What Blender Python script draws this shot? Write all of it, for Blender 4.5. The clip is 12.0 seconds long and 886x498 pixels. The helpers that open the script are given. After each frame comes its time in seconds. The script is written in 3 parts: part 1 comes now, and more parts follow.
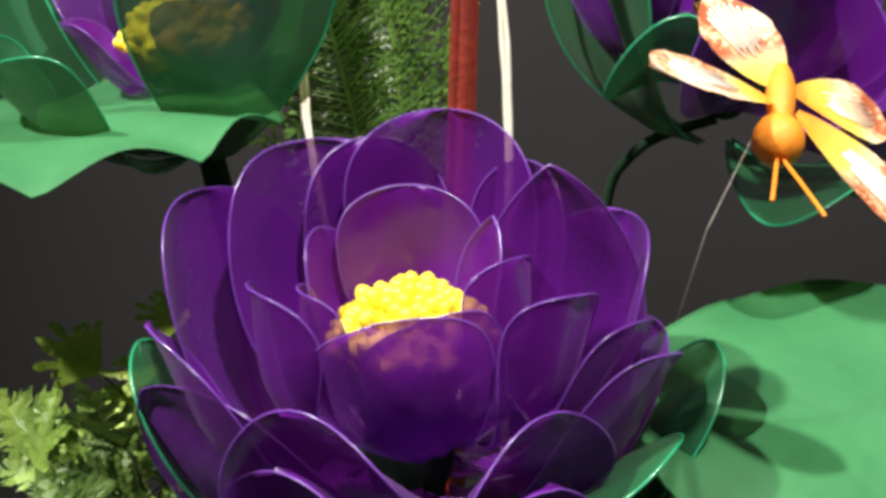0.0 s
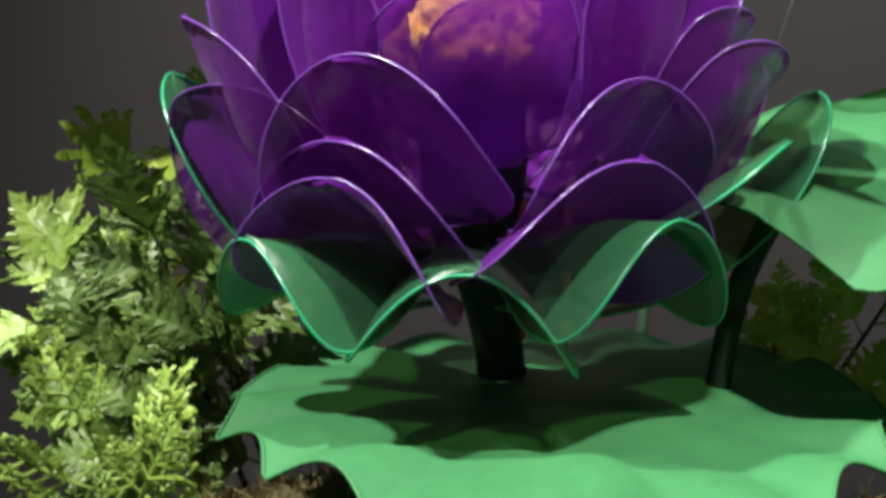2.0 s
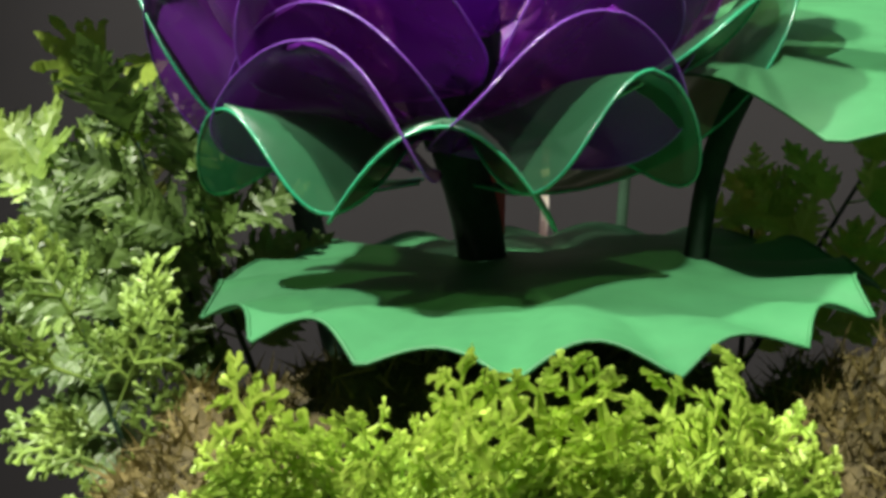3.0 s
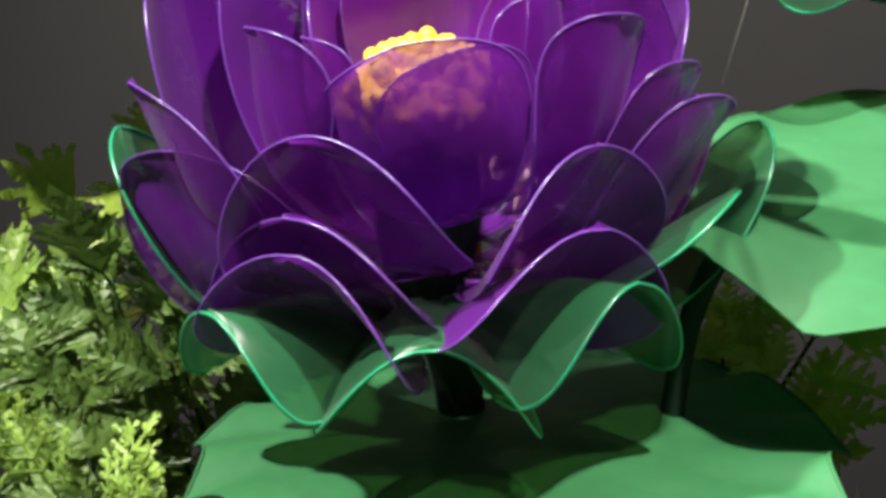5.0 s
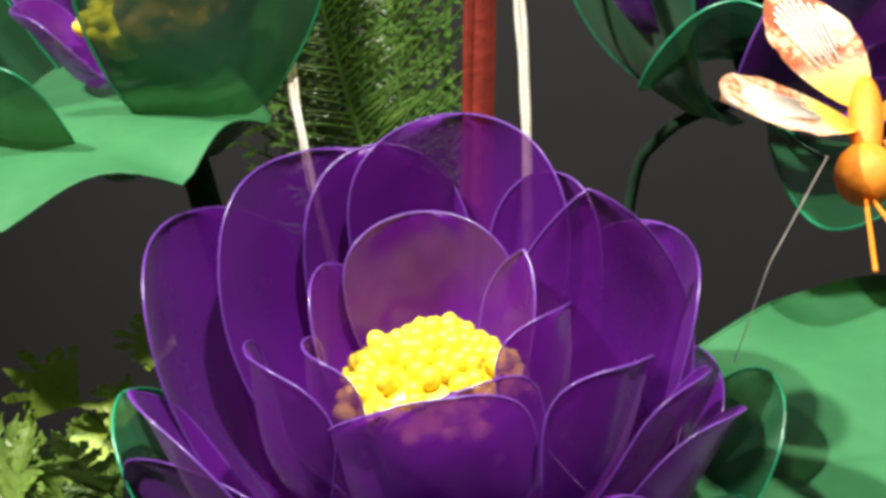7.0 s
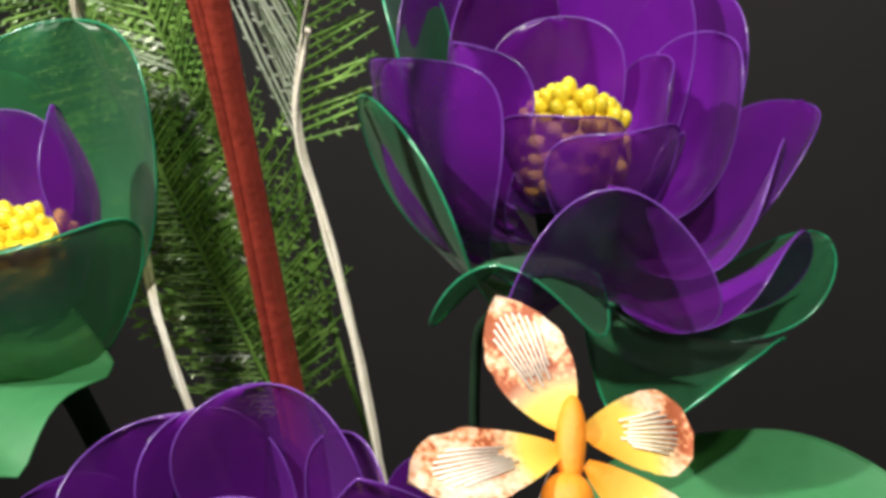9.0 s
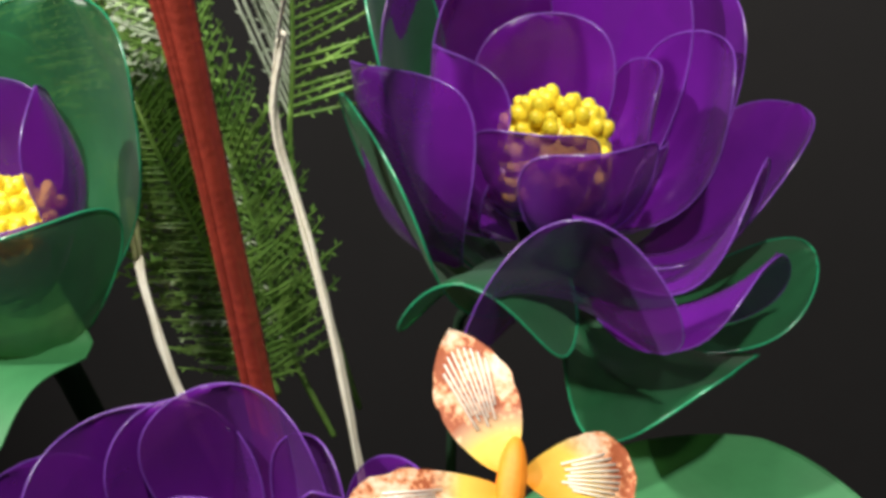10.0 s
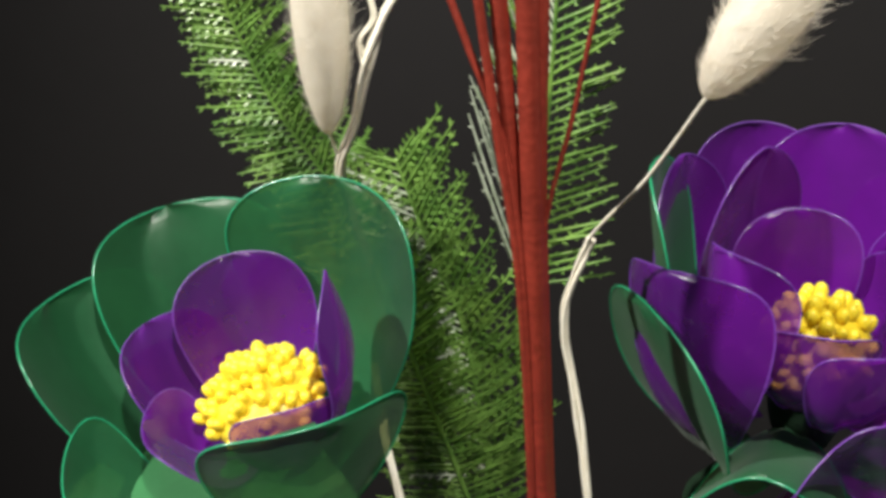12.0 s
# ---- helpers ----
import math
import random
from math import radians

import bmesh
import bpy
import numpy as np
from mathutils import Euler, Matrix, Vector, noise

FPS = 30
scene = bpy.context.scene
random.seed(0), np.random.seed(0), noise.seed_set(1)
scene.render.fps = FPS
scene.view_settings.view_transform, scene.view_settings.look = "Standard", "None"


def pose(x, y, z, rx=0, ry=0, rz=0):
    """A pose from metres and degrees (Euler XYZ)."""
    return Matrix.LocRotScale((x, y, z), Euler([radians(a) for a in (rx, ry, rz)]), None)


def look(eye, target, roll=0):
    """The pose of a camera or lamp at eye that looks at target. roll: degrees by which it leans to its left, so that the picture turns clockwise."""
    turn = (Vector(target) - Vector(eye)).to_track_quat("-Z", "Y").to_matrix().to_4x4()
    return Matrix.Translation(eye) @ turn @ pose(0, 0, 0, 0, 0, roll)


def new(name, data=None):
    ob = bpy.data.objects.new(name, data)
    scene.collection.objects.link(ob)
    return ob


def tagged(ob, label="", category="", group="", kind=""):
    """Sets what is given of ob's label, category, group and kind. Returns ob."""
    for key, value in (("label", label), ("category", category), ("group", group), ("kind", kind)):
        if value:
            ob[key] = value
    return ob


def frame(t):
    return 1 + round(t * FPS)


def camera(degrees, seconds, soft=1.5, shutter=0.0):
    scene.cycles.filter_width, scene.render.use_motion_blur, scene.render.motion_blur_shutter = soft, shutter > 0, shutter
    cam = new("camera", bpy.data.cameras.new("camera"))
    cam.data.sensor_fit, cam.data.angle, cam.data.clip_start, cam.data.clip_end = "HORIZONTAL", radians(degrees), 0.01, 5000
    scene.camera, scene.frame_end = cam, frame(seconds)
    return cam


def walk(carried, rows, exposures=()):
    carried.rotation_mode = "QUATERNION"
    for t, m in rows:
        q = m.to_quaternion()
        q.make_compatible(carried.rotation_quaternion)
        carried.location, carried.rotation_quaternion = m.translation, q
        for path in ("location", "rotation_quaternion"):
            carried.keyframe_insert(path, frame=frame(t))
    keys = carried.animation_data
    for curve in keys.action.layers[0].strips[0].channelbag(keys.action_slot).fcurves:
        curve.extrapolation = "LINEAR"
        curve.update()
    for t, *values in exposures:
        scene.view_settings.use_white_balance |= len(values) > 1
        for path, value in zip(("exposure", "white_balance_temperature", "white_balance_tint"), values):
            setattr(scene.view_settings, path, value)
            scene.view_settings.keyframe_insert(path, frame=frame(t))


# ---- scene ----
cam = camera(40, 12.0, soft=3.6)
PATH = [
    (0, (0.06898, -0.32033, 0.31027), (-0.00012, -0.03823, 0.23514), 1.27),
    (0.5, (0.06300, -0.30833, 0.29776), (-0.01298, -0.02730, 0.22531), 1.34),
    (1, (0.05529, -0.29730, 0.26792), (-0.02395, -0.01584, 0.20081), 1.86),
    (1.5, (0.05884, -0.30044, 0.23831), (-0.02317, -0.01681, 0.18513), 1.98),
    (2, (0.05870, -0.30610, 0.21023), (-0.01929, -0.02129, 0.15732), 2.24),
    (2.5, (0.06230, -0.31288, 0.18988), (-0.01201, -0.02640, 0.14084), 1.47),
    (2.7, (0.06270, -0.31334, 0.18466), (-0.01169, -0.02786, 0.13019), 0.83),
    (4.3, (0.05371, -0.31154, 0.20532), (-0.01491, -0.02542, 0.14681), 0.53),
    (4.5, (0.05355, -0.31208, 0.21803), (-0.01170, -0.02528, 0.15894), 0.60),
    (5, (0.05138, -0.30470, 0.24084), (-0.00891, -0.01966, 0.16931), 0.60),
    (5.5, (0.04576, -0.29916, 0.26252), (-0.01529, -0.01564, 0.18577), 0.79),
    (6, (0.04569, -0.29302, 0.28317), (-0.01526, -0.00926, 0.20724), 0.39),
    (6.5, (0.04562, -0.28435, 0.30408), (-0.01138, -0.00244, 0.21875), -0.10),
    (7, (0.04494, -0.27213, 0.33406), (-0.01570, 0.00332, 0.23185), 0.19),
    (7.5, (0.05227, -0.27011, 0.36904), (0.00922, 0.00395, 0.25486), -0.43),
    (7.6, (0.05693, -0.26817, 0.37667), (0.01118, 0.00543, 0.26243), -0.67),
    (7.7, (0.05904, -0.26813, 0.38658), (0.00850, 0.00428, 0.27152), -1.34),
    (9.3, (0.13096, -0.23142, 0.44586), (0.05357, 0.02463, 0.31003), -7.73),
    (9.5, (0.13577, -0.22722, 0.45267), (0.05370, 0.02540, 0.31321), -7.31),
    (10, (0.13925, -0.21536, 0.46797), (0.05343, 0.02611, 0.31200), -6.15),
    (10.5, (0.12623, -0.20387, 0.48449), (0.04559, 0.03828, 0.32682), -3.95),
    (11, (0.10044, -0.21036, 0.50642), (0.02783, 0.03894, 0.35616), -2.49),
    (11.5, (0.08249, -0.22659, 0.52146), (0.00501, 0.03178, 0.39015), -2.70),
    (12, (0.05049, -0.24346, 0.52112), (-0.02940, 0.00802, 0.37837), -4.40),
]
walk(cam, [(t, look(eye, target, roll)) for t, eye, target, roll in PATH],
     exposures=[(0.0, 0.0), (1.5, 0.25), (2.5, 0.32), (5.0, 0.4), (7.0, 0.0), (7.7, -0.05), (9.3, -0.5), (12.0, -0.6)])

# ---- light: two warm spots over the display, an added ceiling fill, a dim room ----
world = bpy.data.worlds.new("room_air")
scene.world = world
world.use_nodes = True
world.node_tree.nodes["Background"].inputs[0].default_value = (0.9, 0.95, 1.0, 1)
world.node_tree.nodes["Background"].inputs[1].default_value = 0.06


def lamp(name, kind, energy, colour, m):
    data = bpy.data.lights.new(name, kind)
    data.energy, data.color = energy, colour
    new(name, data).matrix_world = m
    return data


spot = lamp("display_spot", "SPOT", 200, (1.0, 0.95, 0.86), look((-0.86, -0.52, 1.42), (0.0, 0.05, 0.2)))
spot.spot_size, spot.spot_blend, spot.shadow_soft_size = radians(85), 0.6, 0.03
spot2 = lamp("side_spot", "SPOT", 140, (1.0, 0.94, 0.84), look((0.36, -0.46, 1.54), (0.0, 0.05, 0.2)))
spot2.spot_size, spot2.spot_blend, spot2.shadow_soft_size = radians(85), 0.6, 0.03
# unseen overhead area light, added to lift the dark parts
fill_light = lamp("ceiling_fill", "AREA", 15, (0.95, 0.98, 1.0), look((0.0, -0.3, 2.35), (0.0, 0.0, 0.0)))
fill_light.size = 0.6


# ---- materials ----
def mat(name, colour, colour2=None, scale=40.0, rough=0.6, bump=0.2, bump_scale=None, see=0.0, glow=0.0, tint=None,
        metallic=0.0, sheen=0.0, coat=0.0, spec=0.5, vary=0.0, weave=0.0, detail=4.0):
    """Procedural surface: two scales of colour noise, fine relief. see: how far one sees through it, glow: how much light it lets through."""
    m = bpy.data.materials.new(name)
    m.use_nodes = True
    nt = m.node_tree
    nt.nodes.clear()
    N, L = nt.nodes.new, nt.links.new
    out, p = N("ShaderNodeOutputMaterial"), N("ShaderNodeBsdfPrincipled")
    tc = N("ShaderNodeTexCoord")
    n1, n2 = N("ShaderNodeTexNoise"), N("ShaderNodeTexNoise")
    n1.inputs["Scale"].default_value, n2.inputs["Scale"].default_value = scale, scale * 9
    n1.inputs["Detail"].default_value = detail
    for n in (n1, n2):
        L(tc.outputs["Object"], n.inputs["Vector"])
    add = N("ShaderNodeMath")
    add.operation = "MULTIPLY_ADD"
    L(n2.outputs["Fac"], add.inputs[0])
    add.inputs[1].default_value = 0.45
    L(n1.outputs["Fac"], add.inputs[2])
    ramp = N("ShaderNodeValToRGB")
    c2 = colour2 or tuple(c * 0.7 for c in colour)
    ramp.color_ramp.elements[0].position, ramp.color_ramp.elements[1].position = 0.5, 0.95
    ramp.color_ramp.elements[0].color, ramp.color_ramp.elements[1].color = (*c2, 1), (*colour, 1)
    L(add.outputs[0], ramp.inputs[0])
    tone = ramp.outputs[0]
    if vary:
        info, mr, hsv = N("ShaderNodeObjectInfo"), N("ShaderNodeMapRange"), N("ShaderNodeHueSaturation")
        L(info.outputs["Random"], mr.inputs[0])
        mr.inputs[3].default_value, mr.inputs[4].default_value = 1 - vary, 1 + vary
        L(mr.outputs[0], hsv.inputs["Value"])
        L(tone, hsv.inputs["Color"])
        tone = hsv.outputs[0]
    L(tone, p.inputs["Base Color"])
    p.inputs["Roughness"].default_value, p.inputs["Metallic"].default_value = rough, metallic
    p.inputs["Specular IOR Level"].default_value = spec
    p.inputs["Sheen Weight"].default_value, p.inputs["Coat Weight"].default_value = sheen, coat
    p.inputs["Coat Roughness"].default_value = 0.15
    height = n2.outputs["Fac"]
    if weave:
        w1 = N("ShaderNodeTexWave")
        w1.inputs["Scale"].default_value, w1.inputs["Distortion"].default_value = weave, 3.0
        w1.inputs["Detail"].default_value = 2.0
        L(tc.outputs["Object"], w1.inputs["Vector"])
        height = w1.outputs["Fac"]
    b = N("ShaderNodeBump")
    b.inputs["Strength"].default_value, b.inputs["Distance"].default_value = bump, 0.0006
    L(height, b.inputs["Height"])
    L(b.outputs[0], p.inputs["Normal"])
    shader = p.outputs[0]
    if glow:
        tr, mix = N("ShaderNodeBsdfTranslucent"), N("ShaderNodeMixShader")
        L(tone, tr.inputs["Color"])
        mix.inputs[0].default_value = glow
        L(shader, mix.inputs[1]), L(tr.outputs[0], mix.inputs[2])
        shader = mix.outputs[0]
    if see:
        tp, mix = N("ShaderNodeBsdfTransparent"), N("ShaderNodeMixShader")
        tp.inputs["Color"].default_value = (*(tint or colour), 1)
        mr = N("ShaderNodeMapRange")
        L(n2.outputs["Fac"], mr.inputs[0])
        mr.inputs[3].default_value, mr.inputs[4].default_value = see * 0.7, see * 1.3
        L(mr.outputs[0], mix.inputs[0])
        L(shader, mix.inputs[1]), L(tp.outputs[0], mix.inputs[2])
        shader = mix.outputs[0]
    L(shader, out.inputs[0])
    return m


PURPLE = mat("purple_nylon", (0.150, 0.008, 0.31), (0.100, 0.006, 0.215), 30, 0.24, 0.25, see=0.35, glow=0.08, tint=(0.62, 0.38, 0.5),
             sheen=0.06, vary=0.15)
PURPLE_WIRE = mat("purple_wire", (0.19, 0.06, 0.42), (0.13, 0.035, 0.3), 60, 0.25, 0.1, spec=0.9)
GREEN = mat("green_nylon", (0.016, 0.115, 0.044), (0.010, 0.08, 0.03), 30, 0.36, 0.12, see=0.15, glow=0.14, tint=(0.75, 0.85, 0.4),
            sheen=0.1, vary=0.08)
GREEN_WIRE = mat("green_wire", (0.02, 0.3, 0.14), (0.015, 0.2, 0.09), 60, 0.25, 0.1, spec=0.9)
PAD = mat("green_foam", (0.036, 0.19, 0.066), (0.026, 0.145, 0.05), 22, 0.6, 0.25, glow=0.12, vary=0.05)
BEAD = mat("yellow_bead", (0.98, 0.83, 0.06), (0.92, 0.68, 0.03), 120, 0.35, 0.05, glow=0.15, vary=0.1)
STEM = mat("dark_stem", (0.014, 0.04, 0.02), (0.007, 0.02, 0.01), 80, 0.9, 0.4, spec=0.2)
REED = mat("red_reed", (0.27, 0.034, 0.02), (0.16, 0.02, 0.012), 45, 0.45, 0.5)
RAFFIA = mat("cream_raffia", (0.92, 0.89, 0.78), (0.76, 0.71, 0.57), 90, 0.7, 0.6)
FLUFF = mat("cream_fluff", (0.95, 0.91, 0.82), (0.9, 0.84, 0.73), 150, 0.95, 0.15, glow=0.4, spec=0.1)
NEEDLE = mat("pine_needle", (0.24, 0.42, 0.09), (0.09, 0.22, 0.04), 55, 0.32, 0.3, glow=0.15, spec=0.8)
SILVER = mat("silver_needle", (0.74, 0.8, 0.68), (0.42, 0.54, 0.34), 110, 0.28, 0.3, spec=1.0, glow=0.2)
LEAFY = mat("parsley_leaf", (0.48, 0.64, 0.1), (0.26, 0.44, 0.05), 60, 0.45, 0.4, glow=0.3)
LEAFY_MID = mat("fern_leaf_pale", (0.3, 0.45, 0.08), (0.12, 0.22, 0.04), 60, 0.45, 0.4, glow=0.22)
# darker fern tone; on the lower-left bright sprig it stands in for shade
LEAFY_DARK = mat("fern_leaf", (0.12, 0.21, 0.04), (0.05, 0.1, 0.02), 60, 0.45, 0.4, glow=0.25)
MOSS = mat("brown_moss", (0.1, 0.08, 0.026), (0.03, 0.027, 0.011), 60, 0.95, 0.9)
MOSS_TIP = mat("moss_fibre", (0.19, 0.15, 0.04), (0.065, 0.06, 0.016), 50, 0.8, 0.3, glow=0.2)
WALL = mat("charcoal_board", (0.0086, 0.0077, 0.0086), (0.0065, 0.0059, 0.0066), 3, 0.8, 0.3)
PLAIN = mat("room_plaster", (0.5, 0.48, 0.45), (0.42, 0.4, 0.38), 2, 0.9, 0.2)
TABLE = mat("dark_table", (0.06, 0.052, 0.048), (0.04, 0.035, 0.032), 6, 0.5, 0.2)
ORANGE = mat("orange_foam", (0.85, 0.3, 0.02), (0.7, 0.2, 0.01), 60, 0.6, 0.3)
VEIN = mat("white_vein", (0.85, 0.82, 0.75), (0.75, 0.7, 0.6), 90, 0.6, 0.1)
WING = mat("feather_wing", (1.0, 0.86, 0.7), (0.36, 0.09, 0.03), 70, 0.6, 0.3, glow=0.3)
ramp = next(n for n in WING.node_tree.nodes if n.type == "VALTORGB").color_ramp
for at_, tone_ in ((0.66, (0.42, 0.1, 0.035, 1)), (0.71, (0.8, 0.34, 0.16, 1)), (0.8, (0.95, 0.6, 0.4, 1))):
    ramp.elements.new(at_).color = tone_


def dyed_root(m):
    """Dyes the wings yellow to orange near the body."""
    nt = m.node_tree
    N, L = nt.nodes.new, nt.links.new
    spread, tc, fade = N("ShaderNodeVectorMath"), N("ShaderNodeTexCoord"), N("ShaderNodeValToRGB")
    spread.operation = "LENGTH"
    scaled = N("ShaderNodeMath")
    scaled.operation, scaled.inputs[1].default_value = "MULTIPLY", 25.0
    L(tc.outputs["Object"], spread.inputs[0]), L(spread.outputs["Value"], scaled.inputs[0]), L(scaled.outputs[0], fade.inputs[0])
    fade.color_ramp.elements[0].position, fade.color_ramp.elements[0].color = 0.2, (0.95, 0.34, 0.02, 1)
    fade.color_ramp.elements[1].position, fade.color_ramp.elements[1].color = 0.72, (1, 1, 1, 1)
    fade.color_ramp.elements.new(0.45).color = (1.0, 0.72, 0.12, 1)
    mask = N("ShaderNodeMapRange")
    L(scaled.outputs[0], mask.inputs[0])
    mask.inputs[1].default_value, mask.inputs[2].default_value = 0.42, 0.62
    for old in [k for k in nt.links if k.from_node.type == "VALTORGB" and k.from_node is not fade and k.from_node != fade]:
        mix = N("ShaderNodeMix")
        mix.data_type = "RGBA"
        L(mask.outputs[0], mix.inputs[0]), L(fade.outputs[0], mix.inputs[6]), L(old.from_socket, mix.inputs[7])
        target = old.to_socket
        nt.links.remove(old)
        L(mix.outputs[2], target)


dyed_root(WING)
THREAD = mat("clear_thread", (0.5, 0.48, 0.45), (0.4, 0.38, 0.36), 60, 0.3, 0.1)


# ---- building helpers ----
def part(name, bm, material, parent=None, label="", smooth=True):
    """Links a bmesh in world coordinates as one mesh object, under a thing or a part where one is given."""
    me = bpy.data.meshes.new(name)
    if parent:
        at = parent.matrix_basis.translation.copy()
        up = parent.parent
        while up:
            at += up.matrix_basis.translation
            up = up.parent
        bmesh.ops.translate(bm, verts=bm.verts, vec=-at)
    bm.to_mesh(me)
    bm.free()
    if smooth:
        me.shade_smooth()
    me.materials.append(material)
    ob = new(name, me)
    ob.parent = parent
    return tagged(ob, label) if label else ob


def thing(name, at, label, category, group="", kind=""):
    ob = new(name)
    ob.location = at
    ob.empty_display_size = 0.01
    return tagged(ob, label, category, group, kind)


def tube(bm, pts, radius, sides=6, taper=None, close=False):
    """A round rod along points; taper gives the radius at the far end."""
    pts = [Vector(p) for p in pts]
    n, rings, side = len(pts), [], None
    for i, p in enumerate(pts):
        a, b = (pts[(i - 1) % n], pts[(i + 1) % n]) if close else (pts[max(i - 1, 0)], pts[min(i + 1, n - 1)])
        d = (b - a).normalized()
        side = d.orthogonal().normalized() if side is None else (side - d * side.dot(d)).normalized()
        up = d.cross(side)
        r = radius if taper is None else radius + (taper - radius) * i / (n - 1)
        rings.append([bm.verts.new(p + r * (math.cos(k * math.tau / sides) * side + math.sin(k * math.tau / sides) * up))
                      for k in range(sides)])
    for i in range(n if close else n - 1):
        a, b = rings[i], rings[(i + 1) % n]
        for k in range(sides):
            bm.faces.new((a[k], a[(k + 1) % sides], b[(k + 1) % sides], b[k]))
    if not close:
        bm.faces.new(rings[0][::-1]), bm.faces.new(rings[-1])
    return bm


def smooth_line(pts, steps=6):
    """Catmull-Rom through points."""
    pts = [Vector(p) for p in pts]
    out = []
    for i in range(len(pts) - 1):
        a, b, c, d = pts[max(i - 1, 0)], pts[i], pts[i + 1], pts[min(i + 2, len(pts) - 1)]
        for s in range(steps):
            t = s / steps
            out.append(0.5 * (2 * b + (c - a) * t + (2 * a - 5 * b + 4 * c - d) * t * t + (3 * b - a - 3 * c + d) * t ** 3))
    return out + [pts[-1]]


def rod(name, pts, radius, material, parent=None, sides=7, taper=None, label=""):
    return part(name, tube(bmesh.new(), smooth_line(pts), radius, sides, taper), material, parent, label)


def petal(flower, apex, width, base, belly=0.25, cup=0.25, flip=0.0, face=None, point=0.0, film=PURPLE, wire=PURPLE_WIRE,
          name="petal", wide=0.66, square=3.2, lean=0.0, thick=0.00027):
    """One wire-framed nylon petal from its base to its apex. belly: how far it bows out, cup: how far its sides fold in,
    flip: how far the rim rolls outward at the top, face: the bearing that it faces in degrees, point: how sharp the tip is, lean: twist of its side."""
    B, A = Vector(base), Vector(apex)
    d = A - B
    if face is None:
        o = Vector((A.x - flower.location.x, A.y - flower.location.y, 0))
        o = o.normalized() if o.length > 0.002 else Vector((0, -1, 0))
    else:
        o = Vector((math.cos(radians(face)), math.sin(radians(face)), 0))
    o = (o - d.normalized() * o.dot(d.normalized())).normalized()
    s = d.normalized().cross(o).normalized()
    if lean:
        s = (Matrix.Rotation(radians(lean), 3, d.normalized()) @ s)
        o = s.cross(d.normalized()).normalized()
    length, nu, nv = d.length, 16, 12
    power = square - (square - 1.5) * point
    a = wide

    def half(u):
        return (max(u, 0.0) ** a) * max(1 - u ** power, 0.0) ** (0.5 + 0.35 * point)
    top = max(half(k / 50) for k in range(51))

    def at(u, v):
        w = width / 2 * (half(u) / top + 0.05 * (1 - u))
        bow = belly * length * math.sin(math.pi * min(u, 1.0) ** 0.72)
        roll = flip * length * max(u - 0.6, 0) ** 2 * 4
        ph = apex[0] * 900 + apex[2] * 400
        wave = width * (0.016 * math.sin(7 * u + 3 * v + ph) + 0.013 * math.sin(8.5 * v + 2.2 * u + 1.7 * ph) * (1 - 0.6 * u))
        w *= 1 + 0.03 * math.sin(9 * u + 2 * v + 1.3 * ph) * u
        return B + d * u + o * (bow + roll - cup * 1.6 * (w * v) ** 2 / (width / 2) + wave) + s * (w * v)
    bm = bmesh.new()
    grid = []
    for i in range(nu + 1):
        u = (i / nu) ** 0.9
        u = 1 - (1 - u) ** 1.5 if u > 0 else 0
        grid.append([bm.verts.new(at(u, -1 + 2 * j / nv)) for j in range(nv + 1)])
    for i in range(nu):
        for j in range(nv):
            bm.faces.new((grid[i][j], grid[i][j + 1], grid[i + 1][j + 1], grid[i + 1][j]))
    bmesh.ops.remove_doubles(bm, verts=bm.verts, dist=1e-6)
    ob = part(name, bm, film, flower)
    us = [1 - (1 - k / 26) ** 2 for k in range(27)]
    rim = [at(u, -1) for u in us] + [at(u, 1) for u in us[-2::-1]]
    part("wire", tube(bmesh.new(), rim, thick, 5), wire, ob)
    return ob


